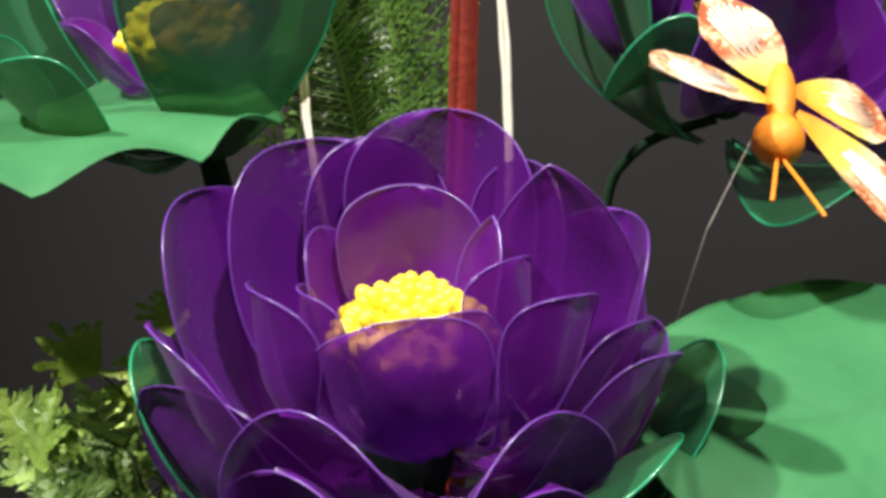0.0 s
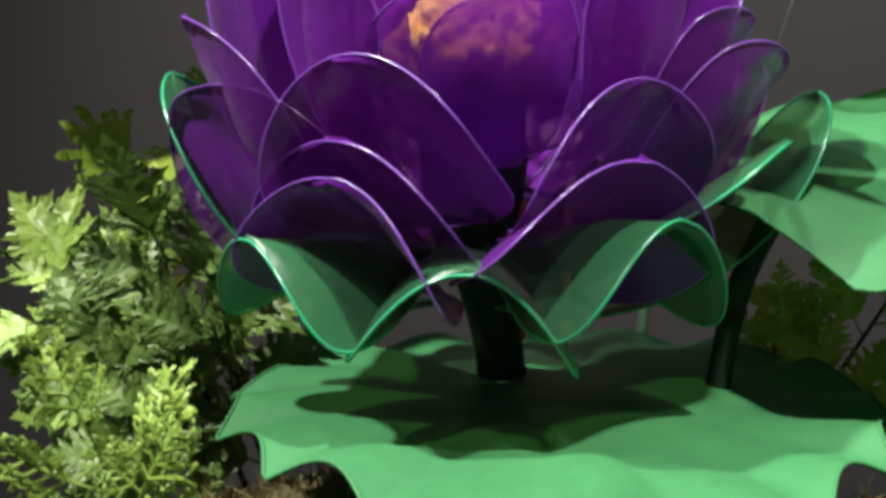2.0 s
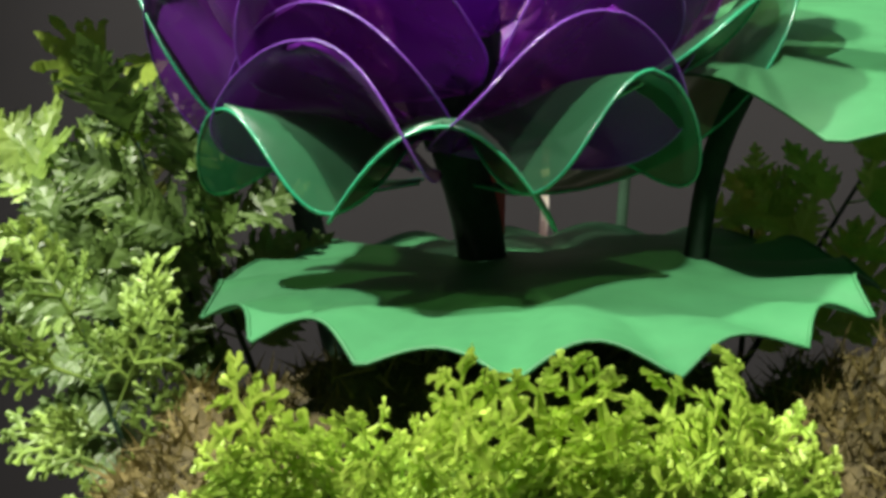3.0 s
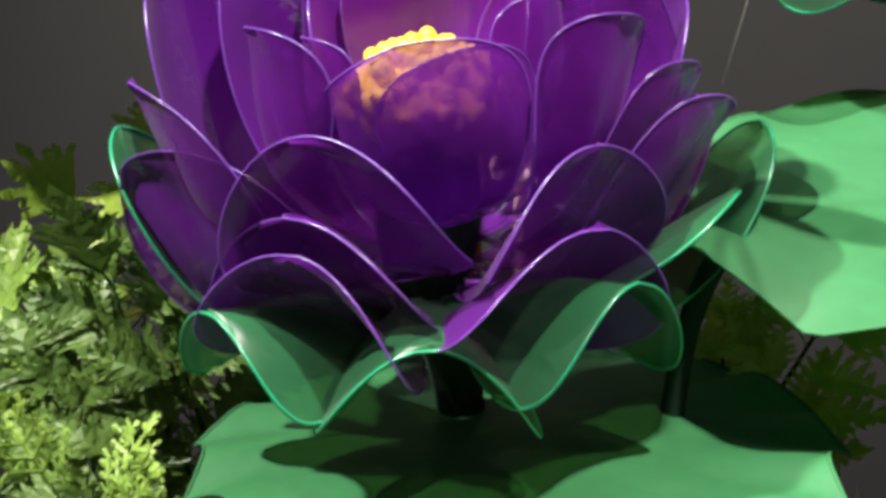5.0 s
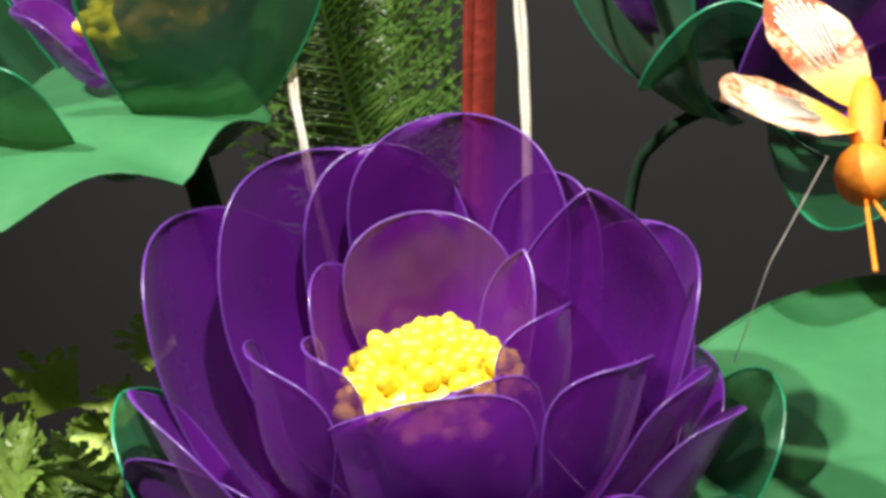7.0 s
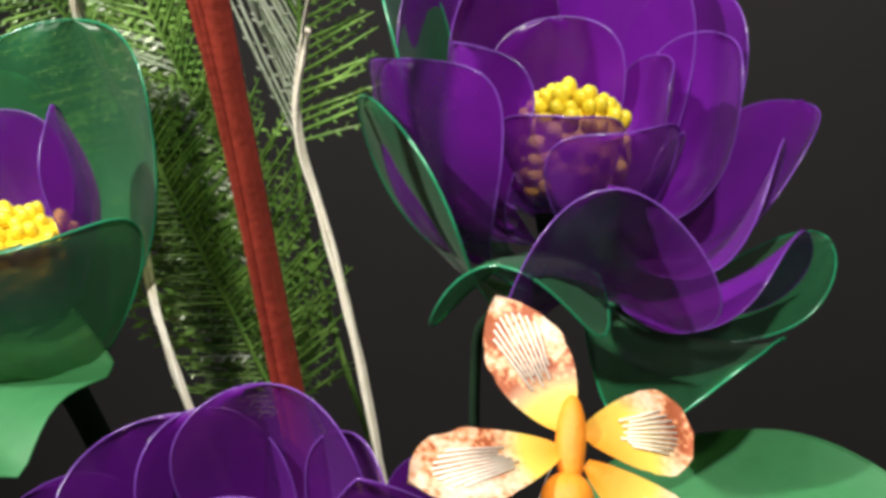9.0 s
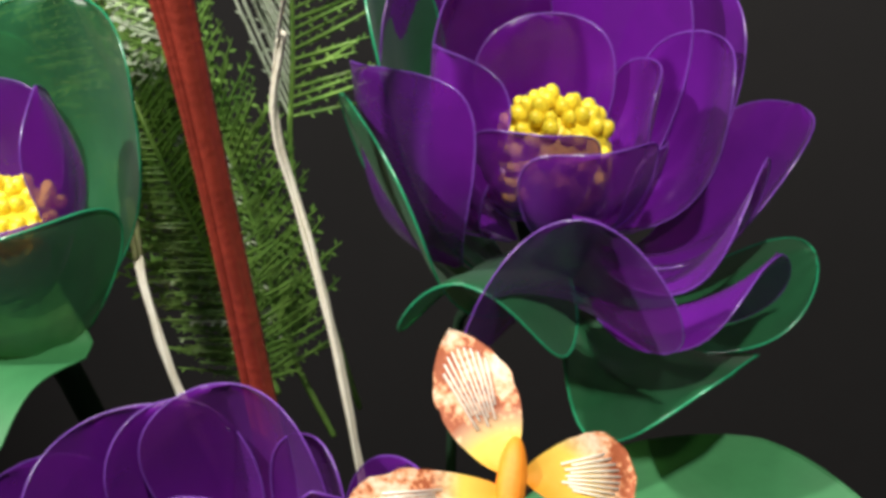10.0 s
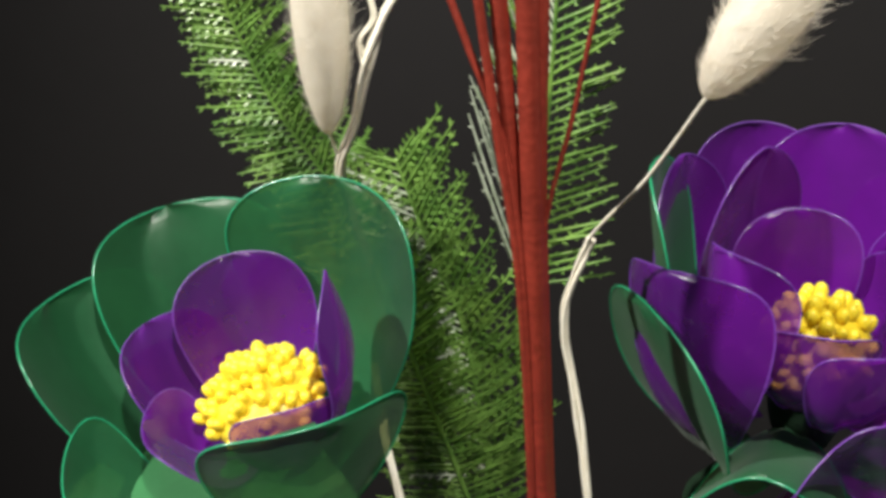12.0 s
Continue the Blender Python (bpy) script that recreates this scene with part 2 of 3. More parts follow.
def stamens(flower, centre, radius, height, count, size=0.0021, tilt=(0, 0)):
    """A dome of yellow bead stamens, each bead a part."""
    rng = random.Random(count)
    bm = bmesh.new()
    bmesh.ops.create_icosphere(bm, subdivisions=2, radius=1.0)
    me = bpy.data.meshes.new("bead")
    bm.to_mesh(me)
    bm.free()
    me.shade_smooth()
    me.materials.append(BEAD)
    turn = Euler((radians(tilt[0]), radians(tilt[1]), 0)).to_matrix()
    for k in range(count):
        r = math.sqrt((k + 0.5) / count)
        a = k * 2.39996 + rng.uniform(-0.25, 0.25)
        up = height * (1 - r ** 2.2) + rng.uniform(-0.3, 0.4) * size + (rng.random() < 0.1) * size * 0.7
        p = turn @ Vector((radius * r * math.cos(a), radius * r * math.sin(a), up)) + Vector(centre)
        out = turn @ Vector((math.cos(a) * r, math.sin(a) * r, 0.9))
        ob = new("bead", me)
        ob.parent = flower
        q = size * rng.uniform(0.85, 1.15)
        ob.matrix_basis = Matrix.LocRotScale(p - flower.location, out.to_track_quat("Z", "Y"), (q, q, q * rng.uniform(1.15, 1.5)))
    bm = bmesh.new()
    bmesh.ops.create_uvsphere(bm, u_segments=18, v_segments=10, radius=1.0)
    bmesh.ops.transform(bm, matrix=Matrix.Translation(centre) @ turn.to_4x4() @ Matrix.Diagonal((radius * 0.9, radius * 0.9, height * 0.85, 1)), verts=bm.verts)
    part("stamen_core", bm, BEAD, flower)
    # dark body added inside the flower to deepen the shade behind the petals
    bm = bmesh.new()
    bmesh.ops.create_uvsphere(bm, u_segments=18, v_segments=12, radius=1.0)
    foot = (Vector(centre) + flower.location) / 2 + Vector((0, 0, 0.004))
    bmesh.ops.transform(bm, matrix=Matrix.Translation(foot) @ Matrix.Diagonal((0.013, 0.013, (centre[2] - flower.location.z) * 0.5, 1)), verts=bm.verts)
    part("dark_core", bm, STEM, flower)


# ---- the room ----
def slab(name, lo, hi, material, label, category="wall"):
    bm = bmesh.new()
    bmesh.ops.create_cube(bm, size=1)
    lo, hi = Vector(lo), Vector(hi)
    bmesh.ops.transform(bm, matrix=Matrix.Translation((lo + hi) / 2) @ Matrix.Diagonal((*(hi - lo), 1)), verts=bm.verts)
    return tagged(part(name, bm, material, smooth=False), label, category, kind="structure")


slab("floor", (-2, -2.2, -0.8), (2, 0.9, -0.75), WALL, "dark carpet floor of the display room", "floor")
slab("wall_north", (-2, 0.9, -0.8), (2, 0.98, 2.4), WALL, "charcoal board behind the flower arrangement")
slab("wall_south", (-2, -2.28, -0.8), (2, -2.2, 2.4), PLAIN, "plain pale wall of the display room")
slab("wall_west", (-2.08, -2.28, -0.8), (-2, 0.98, 2.4), PLAIN, "plain pale wall of the display room")
slab("wall_east", (2, -2.28, -0.8), (2.08, 0.98, 2.4), PLAIN, "plain pale wall of the display room")
slab("ceiling", (-2.08, -2.28, 2.4), (2.08, 0.98, 2.45), PLAIN, "plain pale ceiling of the display room", "ceiling")

bm = bmesh.new()
bmesh.ops.create_cone(bm, cap_ends=True, segments=64, radius1=0.15, radius2=0.15, depth=0.75)
bmesh.ops.translate(bm, verts=bm.verts, vec=(0, -0.01, -0.375))
bmesh.ops.bevel(bm, geom=[e for e in bm.edges if len(e.link_faces) == 2 and e.calc_face_angle() > 1], offset=0.005, segments=2, affect="EDGES")
tagged(part("display_plinth", bm, TABLE, smooth=False), "dark round plinth under the flower arrangement", "plinth")

# ---- moss base ----
def moss(centre, radii, fibres, seed, label):
    """A lump of dried moss with a fuzz of short fibres."""
    def at(n):
        k = 1 + 0.09 * noise.noise(n * 4 + Vector((seed, 0, 0))) + 0.07 * noise.noise(n * 13) + 0.03 * noise.noise(n * 34)
        return Vector((n.x * radii[0] * k + centre[0], n.y * radii[1] * k + centre[1], max(n.z, -0.02) * radii[2] * k + centre[2]))
    ob = thing("moss_mound", centre, label, "moss", "moss mounds")
    bm = bmesh.new()
    bmesh.ops.create_icosphere(bm, subdivisions=5, radius=1.0)
    for v in bm.verts:
        v.co = at(v.co.normalized())
    part("mound", bm, MOSS, ob)
    rng, bm = random.Random(seed), bmesh.new()
    for _ in range(fibres):
        n = Vector((rng.gauss(0, 1), rng.gauss(0, 1), abs(rng.gauss(0, 1)))).normalized()
        p, way = at(n), (n + Vector((rng.uniform(-1, 1), rng.uniform(-1, 1), rng.uniform(-0.6, 1)))).normalized()
        s = way.orthogonal().normalized() * rng.uniform(0.0004, 0.0008)
        size = rng.uniform(0.002, 0.006)
        bend = Vector((rng.uniform(-1, 1), rng.uniform(-1, 1), rng.uniform(-1, 1))) * size * 0.6
        a, c, d, e = (bm.verts.new(x) for x in (p - s, p + s, p + way * size * 0.6 + bend, p + way * size + bend * 2))
        bm.faces.new((a, c, d)), bm.faces.new((c, e, d))
    tagged(part("fuzz", bm, MOSS_TIP, ob), kind="stuff")


moss((0.004, -0.02, 0), (0.115, 0.085, 0.106), 12000, 5, "brown dried moss mound holding the stems")
moss((0.088, -0.045, 0), (0.045, 0.045, 0.112), 9000, 6, "brown dried moss lump beside the flat lotus leaf")
moss((-0.058, -0.055, 0), (0.045, 0.04, 0.092), 7000, 7, "brown dried moss lump under the flat lotus leaf")


# ---- lotus pads ----
def pad(name, centre, radius, tilt, scallops, label, dish=0.004, wave=0.0028, stretch=1.0, spin=0.0, bite=0.07, skin=PAD, rim=PAD):
    """A scalloped lotus leaf of green foam with a wired rim."""
    m = Matrix.Translation(centre) @ Euler([radians(a) for a in tilt]).to_matrix().to_4x4()
    ob = thing(name, centre, label, "lotus leaf")

    def at(r, a):
        cusp = abs(math.sin((scallops * a + spin) / 2 + 0.35 * math.sin(2.3 * a)))
        edge = 1 - bite * cusp + 0.03 * math.sin(3 * a + radius * 50)
        x, y = radius * r * edge * math.cos(a) * stretch, radius * r * edge * math.sin(a)
        z = dish * (1 - r * r) - wave * r ** 4 * (1 - 2 * cusp) + 0.0025 * noise.noise(Vector((x * 30, y * 30, radius)))
        return m @ Vector((x, y, z))
    bm, rings, n = bmesh.new(), [], scallops * 12
    for i in range(1, 13):
        rings.append([bm.verts.new(at(i / 12, k * math.tau / n)) for k in range(n)])
    mid = bm.verts.new(at(0, 0))
    for k in range(n):
        bm.faces.new((mid, rings[0][k], rings[0][(k + 1) % n]))
        for a, b in zip(rings, rings[1:]):
            bm.faces.new((a[k], b[k], b[(k + 1) % n], a[(k + 1) % n]))
    blade = part("blade", bm, skin, ob)
    part("rim_wire", tube(bmesh.new(), [at(1, k * math.tau / n) for k in range(n)], 0.0005, 5, close=True), rim, blade)
    return ob


pad("lotus_leaf", (0.011, -0.021, 0.1210), 0.083, (0, -3, -17), 16, "flat scalloped green lotus leaf under the largest flower")
right_leaf = pad("lotus_leaf", (0.115, 0.028, 0.178), 0.078, (15, 1, 0), 9, "tilted scalloped green lotus leaf beside the largest flower", bite=0.07)
rod("stem", [(0.058, -0.002, 0.168), (0.05, -0.004, 0.14), (0.045, 0.0, 0.06)], 0.0032, STEM, right_leaf)

# ---- the largest flower ----
MAIN = (-0.013, -0.022, 0.148)
main = thing("lotus_flower", MAIN, "large open purple nylon lotus flower with yellow beads", "flower", "lotus flowers")
def flower_petal(flower, x, y, z, width, low=0.0, out=0.006, foot=None, **more):
    """A petal of a flower from near its axis to the given apex; low lifts its foot, foot names its place."""
    cx, cy, cz = flower.location
    d = Vector((x - cx, y - cy, 0))
    d = d.normalized() if d.length > 1e-4 else Vector((0, -1, 0))
    return petal(flower, (x, y, z), width, foot or (cx + d.x * out, cy + d.y * out, cz + low), **more)


def sepal(flower, x, y, z, width, low=-0.004, belly=0.16, **more):
    return flower_petal(flower, x, y, z, width, low, film=GREEN, wire=GREEN_WIRE, belly=belly, name="sepal", thick=0.00045, **{"wide": 0.8, **more})


# outer and back petals
flower_petal(main, -0.0152, 0.0270, 0.2604, 0.056, low=0.02, out=0.012, cup=0.35)
flower_petal(main, -0.0555, 0.0190, 0.2500, 0.066, low=0.02, out=0.012, cup=0.35)
flower_petal(main, -0.0380, 0.0270, 0.2510, 0.044, low=0.02, out=0.012, cup=0.3)
flower_petal(main, -0.0840, 0.0020, 0.2360, 0.060, low=0.012, out=0.012, cup=0.3)
flower_petal(main, 0.0195, -0.0010, 0.2510, 0.046, foot=(0.034, -0.010, 0.172), cup=0.2, belly=-0.1, point=0.95, face=-75)
flower_petal(main, 0.0380, 0.0310, 0.2325, 0.050, low=0.015, out=0.012, cup=0.3)
flower_petal(main, 0.0100, 0.0240, 0.2470, 0.036, low=0.02, out=0.012, cup=0.3)
# inner ring
flower_petal(main, -0.0185, -0.0020, 0.2430, 0.040, low=0.046, out=0.014, belly=0.12, wide=0.5, square=3.6)
flower_petal(main, 0.0060, -0.0070, 0.2370, 0.024, low=0.045, out=0.014, belly=0.12, point=0.8)
flower_petal(main, 0.0175, -0.0285, 0.2320, 0.028, low=0.042, out=0.018, belly=0.16, cup=0.3, face=-25)
flower_petal(main, -0.0411, -0.0150, 0.2320, 0.028, low=0.045, out=0.014, belly=0.14, point=0.25)
flower_petal(main, -0.0372, -0.0400, 0.2215, 0.026, low=0.042, out=0.014, belly=0.2, cup=0.4)
flower_petal(main, -0.0120, -0.0615, 0.2208, 0.046, foot=(0.0015, -0.035, 0.181), belly=0.22, cup=0.25, point=0.35, wide=0.85, square=2.6)
flower_petal(main, -0.0025, -0.0490, 0.2195, 0.036, foot=(0.0010, -0.027, 0.183), belly=0.34, cup=0.3, wide=0.7, square=2.6)
# middle ring
flower_petal(main, 0.0350, -0.0440, 0.2286, 0.030, low=0.034, out=0.024, belly=0.2, cup=0.3, wide=0.8, square=3.4, face=-35)
flower_petal(main, 0.0505, -0.0200, 0.2160, 0.042, low=0.026, out=0.012, face=-8)
flower_petal(main, 0.0580, -0.0215, 0.2090, 0.044, low=0.016, out=0.012, face=-12)
flower_petal(main, 0.0311, -0.0560, 0.2022, 0.048, foot=(-0.001, -0.033, 0.164), belly=0.1, cup=-0.28, wide=0.7)
flower_petal(main, -0.0280, -0.0775, 0.2040, 0.052, foot=(-0.0050, -0.034, 0.167), belly=0.08, cup=-0.3, wide=0.7)
flower_petal(main, -0.0455, -0.0510, 0.2242, 0.034, low=0.032, out=0.018, belly=0.2, cup=0.35, wide=0.8)
flower_petal(main, -0.0760, -0.0480, 0.2115, 0.042, low=0.02, out=0.012, point=0.45, face=-150)
# lowest ring
flower_petal(main, 0.0325, -0.0625, 0.1869, 0.056, foot=(-0.008, -0.034, 0.153), belly=0.04, cup=-0.36, wide=0.62)
flower_petal(main, -0.0312, -0.0735, 0.1874, 0.052, foot=(-0.012, -0.035, 0.157), belly=0.05, cup=-0.3, wide=0.65)
flower_petal(main, -0.0298, -0.0755, 0.1792, 0.052, foot=(-0.017, -0.035, 0.149), belly=0.04, cup=-0.36, wide=0.65)
flower_petal(main, -0.0800, -0.0450, 0.1915, 0.048, low=0.006, point=0.5, cup=0.0, face=-125, belly=0.18)
flower_petal(main, 0.050, 0.015, 0.205, 0.046, low=0.01, cup=0.1)
sepal(main, -0.0492, -0.0713, 0.1651, 0.046, low=0.009, belly=-0.06, cup=-0.6, wide=0.9)
sepal(main, 0.0012, -0.0800, 0.1642, 0.047, low=0.009, belly=-0.06, cup=-0.6, wide=0.9)
sepal(main, 0.0407, -0.0595, 0.1741, 0.047, low=0.009, belly=-0.06, cup=-0.6, wide=0.9)
sepal(main, 0.0604, -0.0317, 0.1900, 0.042, point=0.3, cup=-0.1, low=0.004, belly=0.05)
sepal(main, 0.0666, 0.0213, 0.1979, 0.042, cup=-0.1)
sepal(main, -0.0915, -0.0240, 0.1970, 0.046, point=0.3, cup=0.0)
stamens(main, (-0.0115, -0.0215, 0.2040), 0.0225, 0.0145, 110, size=0.0025)
# larger dark core, added so the shaded front petal bases look black
rod("dark_core", [(-0.0135, -0.025, 0.2), (-0.013, -0.024, 0.185), (-0.011, -0.020, 0.153)], 0.0175, STEM, main, sides=14, taper=0.007, label="dark core under the stamens, added to deepen the shade at the petal bases")
rod("stem", [(-0.011, -0.020, 0.155), (-0.006, -0.006, 0.12), (-0.004, 0.002, 0.05)], 0.0064, STEM, main, sides=10)

# ---- the upper flower ----
upper = thing("lotus_flower", (0.060, 0.114, 0.246), "open purple nylon lotus flower tilted forward on a tall stem", "flower", "lotus flowers")
flower_petal(upper, 0.0190, 0.0770, 0.3370, 0.058, foot=(0.037, 0.086, 0.268), belly=0.16, cup=0.3, face=-125, square=4.5)
flower_petal(upper, 0.0350, 0.0940, 0.3360, 0.046, foot=(0.045, 0.092, 0.275), belly=0.16, cup=0.35, face=-140, square=4.5)
flower_petal(upper, 0.0815, 0.0480, 0.3100, 0.058, foot=(0.064, 0.090, 0.256), cup=-0.45, wide=0.5, belly=0.12)
flower_petal(upper, 0.0660, 0.0730, 0.3205, 0.036, foot=(0.060, 0.090, 0.284), belly=0.2, cup=0.35)
flower_petal(upper, 0.0860, 0.0760, 0.3140, 0.042, foot=(0.068, 0.095, 0.276), belly=0.2, cup=0.3)
flower_petal(upper, 0.1265, 0.1050, 0.2990, 0.042, foot=(0.078, 0.102, 0.262), cup=-0.1)
flower_petal(upper, 0.1311, 0.0891, 0.2775, 0.052, foot=(0.076, 0.098, 0.250), cup=-0.3, belly=0.12)
flower_petal(upper, 0.1338, 0.1650, 0.2890, 0.048, foot=(0.076, 0.120, 0.256))
flower_petal(upper, 0.1062, 0.1580, 0.3160, 0.046, foot=(0.074, 0.122, 0.262))
flower_petal(upper, 0.0992, 0.1850, 0.3251, 0.050, foot=(0.070, 0.124, 0.258))
flower_petal(upper, 0.0534, 0.1400, 0.3290, 0.044, foot=(0.060, 0.122, 0.275), belly=0.14)
flower_petal(upper, 0.0915, 0.1316, 0.3175, 0.036, foot=(0.074, 0.116, 0.275), belly=0.14)
flower_petal(upper, 0.0974, 0.1086, 0.3007, 0.028, foot=(0.074, 0.106, 0.274))
flower_petal(upper, 0.0371, 0.1817, 0.3424, 0.054, foot=(0.055, 0.124, 0.262))
flower_petal(upper, 0.0700, 0.1800, 0.3440, 0.058, foot=(0.064, 0.124, 0.260))
flower_petal(upper, 0.0437, 0.1272, 0.3568, 0.046, foot=(0.053, 0.116, 0.268), point=0.4)
flower_petal(upper, 0.0171, 0.1345, 0.3494, 0.052, foot=(0.048, 0.112, 0.262), point=0.3)
sepal(upper, 0.0114, 0.0782, 0.3235, 0.070, cup=0.0)
sepal(upper, 0.0092, 0.1155, 0.3544, 0.052)
sepal(upper, 0.0516, 0.0450, 0.2890, 0.050, cup=-0.5, low=0.016, belly=-0.02)
sepal(upper, 0.1210, 0.0720, 0.2464, 0.060, point=0.4, cup=-0.2)
sepal(upper, 0.1421, 0.1293, 0.2532, 0.054, cup=-0.1)
stamens(upper, (0.065, 0.106, 0.296), 0.0185, 0.022, 55, size=0.0025, tilt=(20, -12))
rod("stem", [(0.060, 0.114, 0.25), (0.032, 0.112, 0.236), (0.022, 0.11, 0.2), (0.02, 0.06, 0.05)], 0.0019, STEM, upper, sides=10)

# ---- the bud flower ----
bud = thing("lotus_flower", (-0.112, 0.066, 0.238), "small half-open purple lotus in broad green sepals", "flower", "lotus flowers")
flower_petal(bud, -0.0938, 0.0801, 0.3258, 0.040, low=0.026, point=0.6, face=15)
flower_petal(bud, -0.1405, 0.1051, 0.3147, 0.050, low=0.024)
flower_petal(bud, -0.168, 0.082, 0.296, 0.048, low=0.022)
flower_petal(bud, -0.153, 0.046, 0.279, 0.046, low=0.022)
flower_petal(bud, -0.100, 0.052, 0.288, 0.040, low=0.022)
sepal(bud, -0.1000, 0.1150, 0.3430, 0.078, wide=1.05)
sepal(bud, -0.178, 0.128, 0.320, 0.076, wide=1.05)
sepal(bud, -0.208, 0.085, 0.300, 0.072, wide=1.05)
sepal(bud, -0.080, 0.028, 0.303, 0.070, wide=1.1)
sepal(bud, -0.165, 0.014, 0.268, 0.078, wide=1.05)
stamens(bud, (-0.122, 0.076, 0.273), 0.0235, 0.014, 75, size=0.0025, tilt=(12, -6))
rod("stem", [(-0.112, 0.068, 0.24), (-0.105, 0.073, 0.2), (-0.06, 0.05, 0.05)], 0.005, STEM, bud, sides=10)
pad("lotus_leaf", (-0.134, 0.030, 0.2475), 0.060, (6, -8, 20), 7, "drooping green lotus leaf below the half-open flower", wave=0.005, bite=0.08)


# ---- reeds, raffia, grasses ----
reeds = thing("reed_bundle", (-0.012, 0.04, 0.06), "bundle of flat dark red dried reeds standing upright", "dried reed")
for dx, dy, tx, ty, r, fork in ((0.0012, 0.0, 0.001, 0.0, 0.0034, 0.36), (-0.0016, 0.001, -0.005, 0.0, 0.0026, 0.33), (0.0026, 0.001, 0.003, 0.003, 0.0026, 0.36),
                                (-0.002, -0.002, -0.028, 0.006, 0.0011, 0.365), (-0.0022, -0.002, -0.010, 0.0, 0.0014, 0.34), (0.002, -0.001, 0.022, 0.01, 0.0007, 0.345)):
    x, y = -0.015 + dx, 0.04 + dy
    rod("reed", [(x, y, 0.06), (x, y, 0.2), (x, y, fork), (x + 0.5 * tx, y + ty * 0.5, fork + 0.06), (x + tx, y + ty, 0.46), (x + tx * 1.3, y + ty, 0.52)], r, REED, reeds, sides=6)


def raffia(pts, radius, label):
    """A twisted dry strand with an uneven thickness."""
    line = smooth_line(pts, 12)
    ob = thing("raffia", pts[0], label, "raffia", "raffia strands")
    for k in range(3):
        a0 = k * math.tau / 3
        strand = []
        for i, p in enumerate(line):
            a = a0 + i * 0.07
            w = radius * (0.6 + 0.5 * noise.noise(p * 60 + Vector((k, 0, 0))))
            strand.append(p + Vector((math.cos(a) * w, math.sin(a) * w, 0)))
        part("strand", tube(bmesh.new(), strand, radius * 0.62, 5, radius * (0.62 if k else 0.25)), RAFFIA, ob)
    return ob


raffia([(-0.005, 0.08, 0.1), (-0.006, 0.08, 0.225), (-0.010, 0.08, 0.28), (-0.014, 0.08, 0.31), (-0.0115, 0.078, 0.328), (-0.004, 0.074, 0.348)], 0.0014, "cream twisted raffia strand rising behind the largest flower")
raffia([(-0.066, 0.085, 0.17), (-0.075, 0.085, 0.21), (-0.086, 0.098, 0.245), (-0.093, 0.112, 0.268)], 0.0017, "cream raffia strand below the half-open flower")
raffia([(-0.1, 0.14, 0.29), (-0.0998, 0.1180, 0.3406), (-0.0882, 0.1080, 0.3680), (-0.0807, 0.1050, 0.3902), (-0.0745, 0.1050, 0.4045), (-0.0645, 0.1050, 0.4193), (-0.0552, 0.1050, 0.4300)], 0.0018, "pale frayed raffia strand beside the grass plume")
raffia([(-0.0813, 0.1040, 0.3877), (-0.0821, 0.1040, 0.3971), (-0.0769, 0.1040, 0.4047), (-0.0776, 0.1040, 0.4120)], 0.0009, "thin frayed raffia end curling off the pale strand")


def plume(base, tip, radius, stem, label):
    """A bunny tail grass head: a soft body with fine hairs, on a thin stalk."""
    B, T = Vector(base), Vector(tip)
    ob = thing("bunny_tail_grass", base, label, "dried grass", "grass plumes")
    d = T - B
    q = d.to_track_quat("Z", "Y").to_matrix().to_4x4()
    bm = bmesh.new()
    bmesh.ops.create_uvsphere(bm, u_segments=28, v_segments=20, radius=1.0)
    for v in bm.verts:
        z = v.co.z
        k = radius * (0.86 + 0.14 * z) * (1 + 0.05 * noise.noise(v.co * 5))
        v.co = Vector((v.co.x * k, v.co.y * k, (z + 1) / 2 * d.length))
    bmesh.ops.transform(bm, matrix=Matrix.Translation(B) @ q, verts=bm.verts)
    part("head", bm, FLUFF, ob)
    rng, bm = random.Random(int(d.length * 1e5)), bmesh.new()
    for _ in range(2600):
        u, a = rng.random() ** 0.8, rng.uniform(0, math.tau)
        r = radius * (0.72 + 0.28 * u) * math.sqrt(max(1 - (2 * u - 1) ** 2, 0.02))
        p = Vector((math.cos(a) * r, math.sin(a) * r, u * d.length))
        way = Vector((math.cos(a), math.sin(a), rng.uniform(0.6, 1.8))).normalized()
        n = rng.uniform(0.15, 0.45) * radius * (2.4 if rng.random() < 0.12 and u > 0.35 else 1.0)
        bend = Vector((rng.uniform(-1, 1), rng.uniform(-1, 1), rng.uniform(-1, 1))) * n * 0.15
        s = way.orthogonal().normalized() * 0.00006
        a0, a1, b0, b1, c = (bm.verts.new(Matrix.Translation(B) @ q @ x) for x in (p - s, p + s, p + way * n * 0.5 + bend - s * 0.8, p + way * n * 0.5 + bend + s * 0.8, p + way * n + bend * 0.3))
        bm.faces.new((a0, a1, b1, b0)), bm.faces.new((b0, b1, c))
    tagged(part("fuzz", bm, FLUFF, ob), kind="stuff")
    rod("stalk", stem, 0.0006, RAFFIA, ob, sides=5)
    return ob


plume((-0.097, 0.105, 0.364), (-0.0935, 0.105, 0.436), 0.0104, [(-0.097, 0.105, 0.366), (-0.099, 0.122, 0.335), (-0.1, 0.14, 0.28)], "upright cream bunny tail grass plume above the half-open flower")
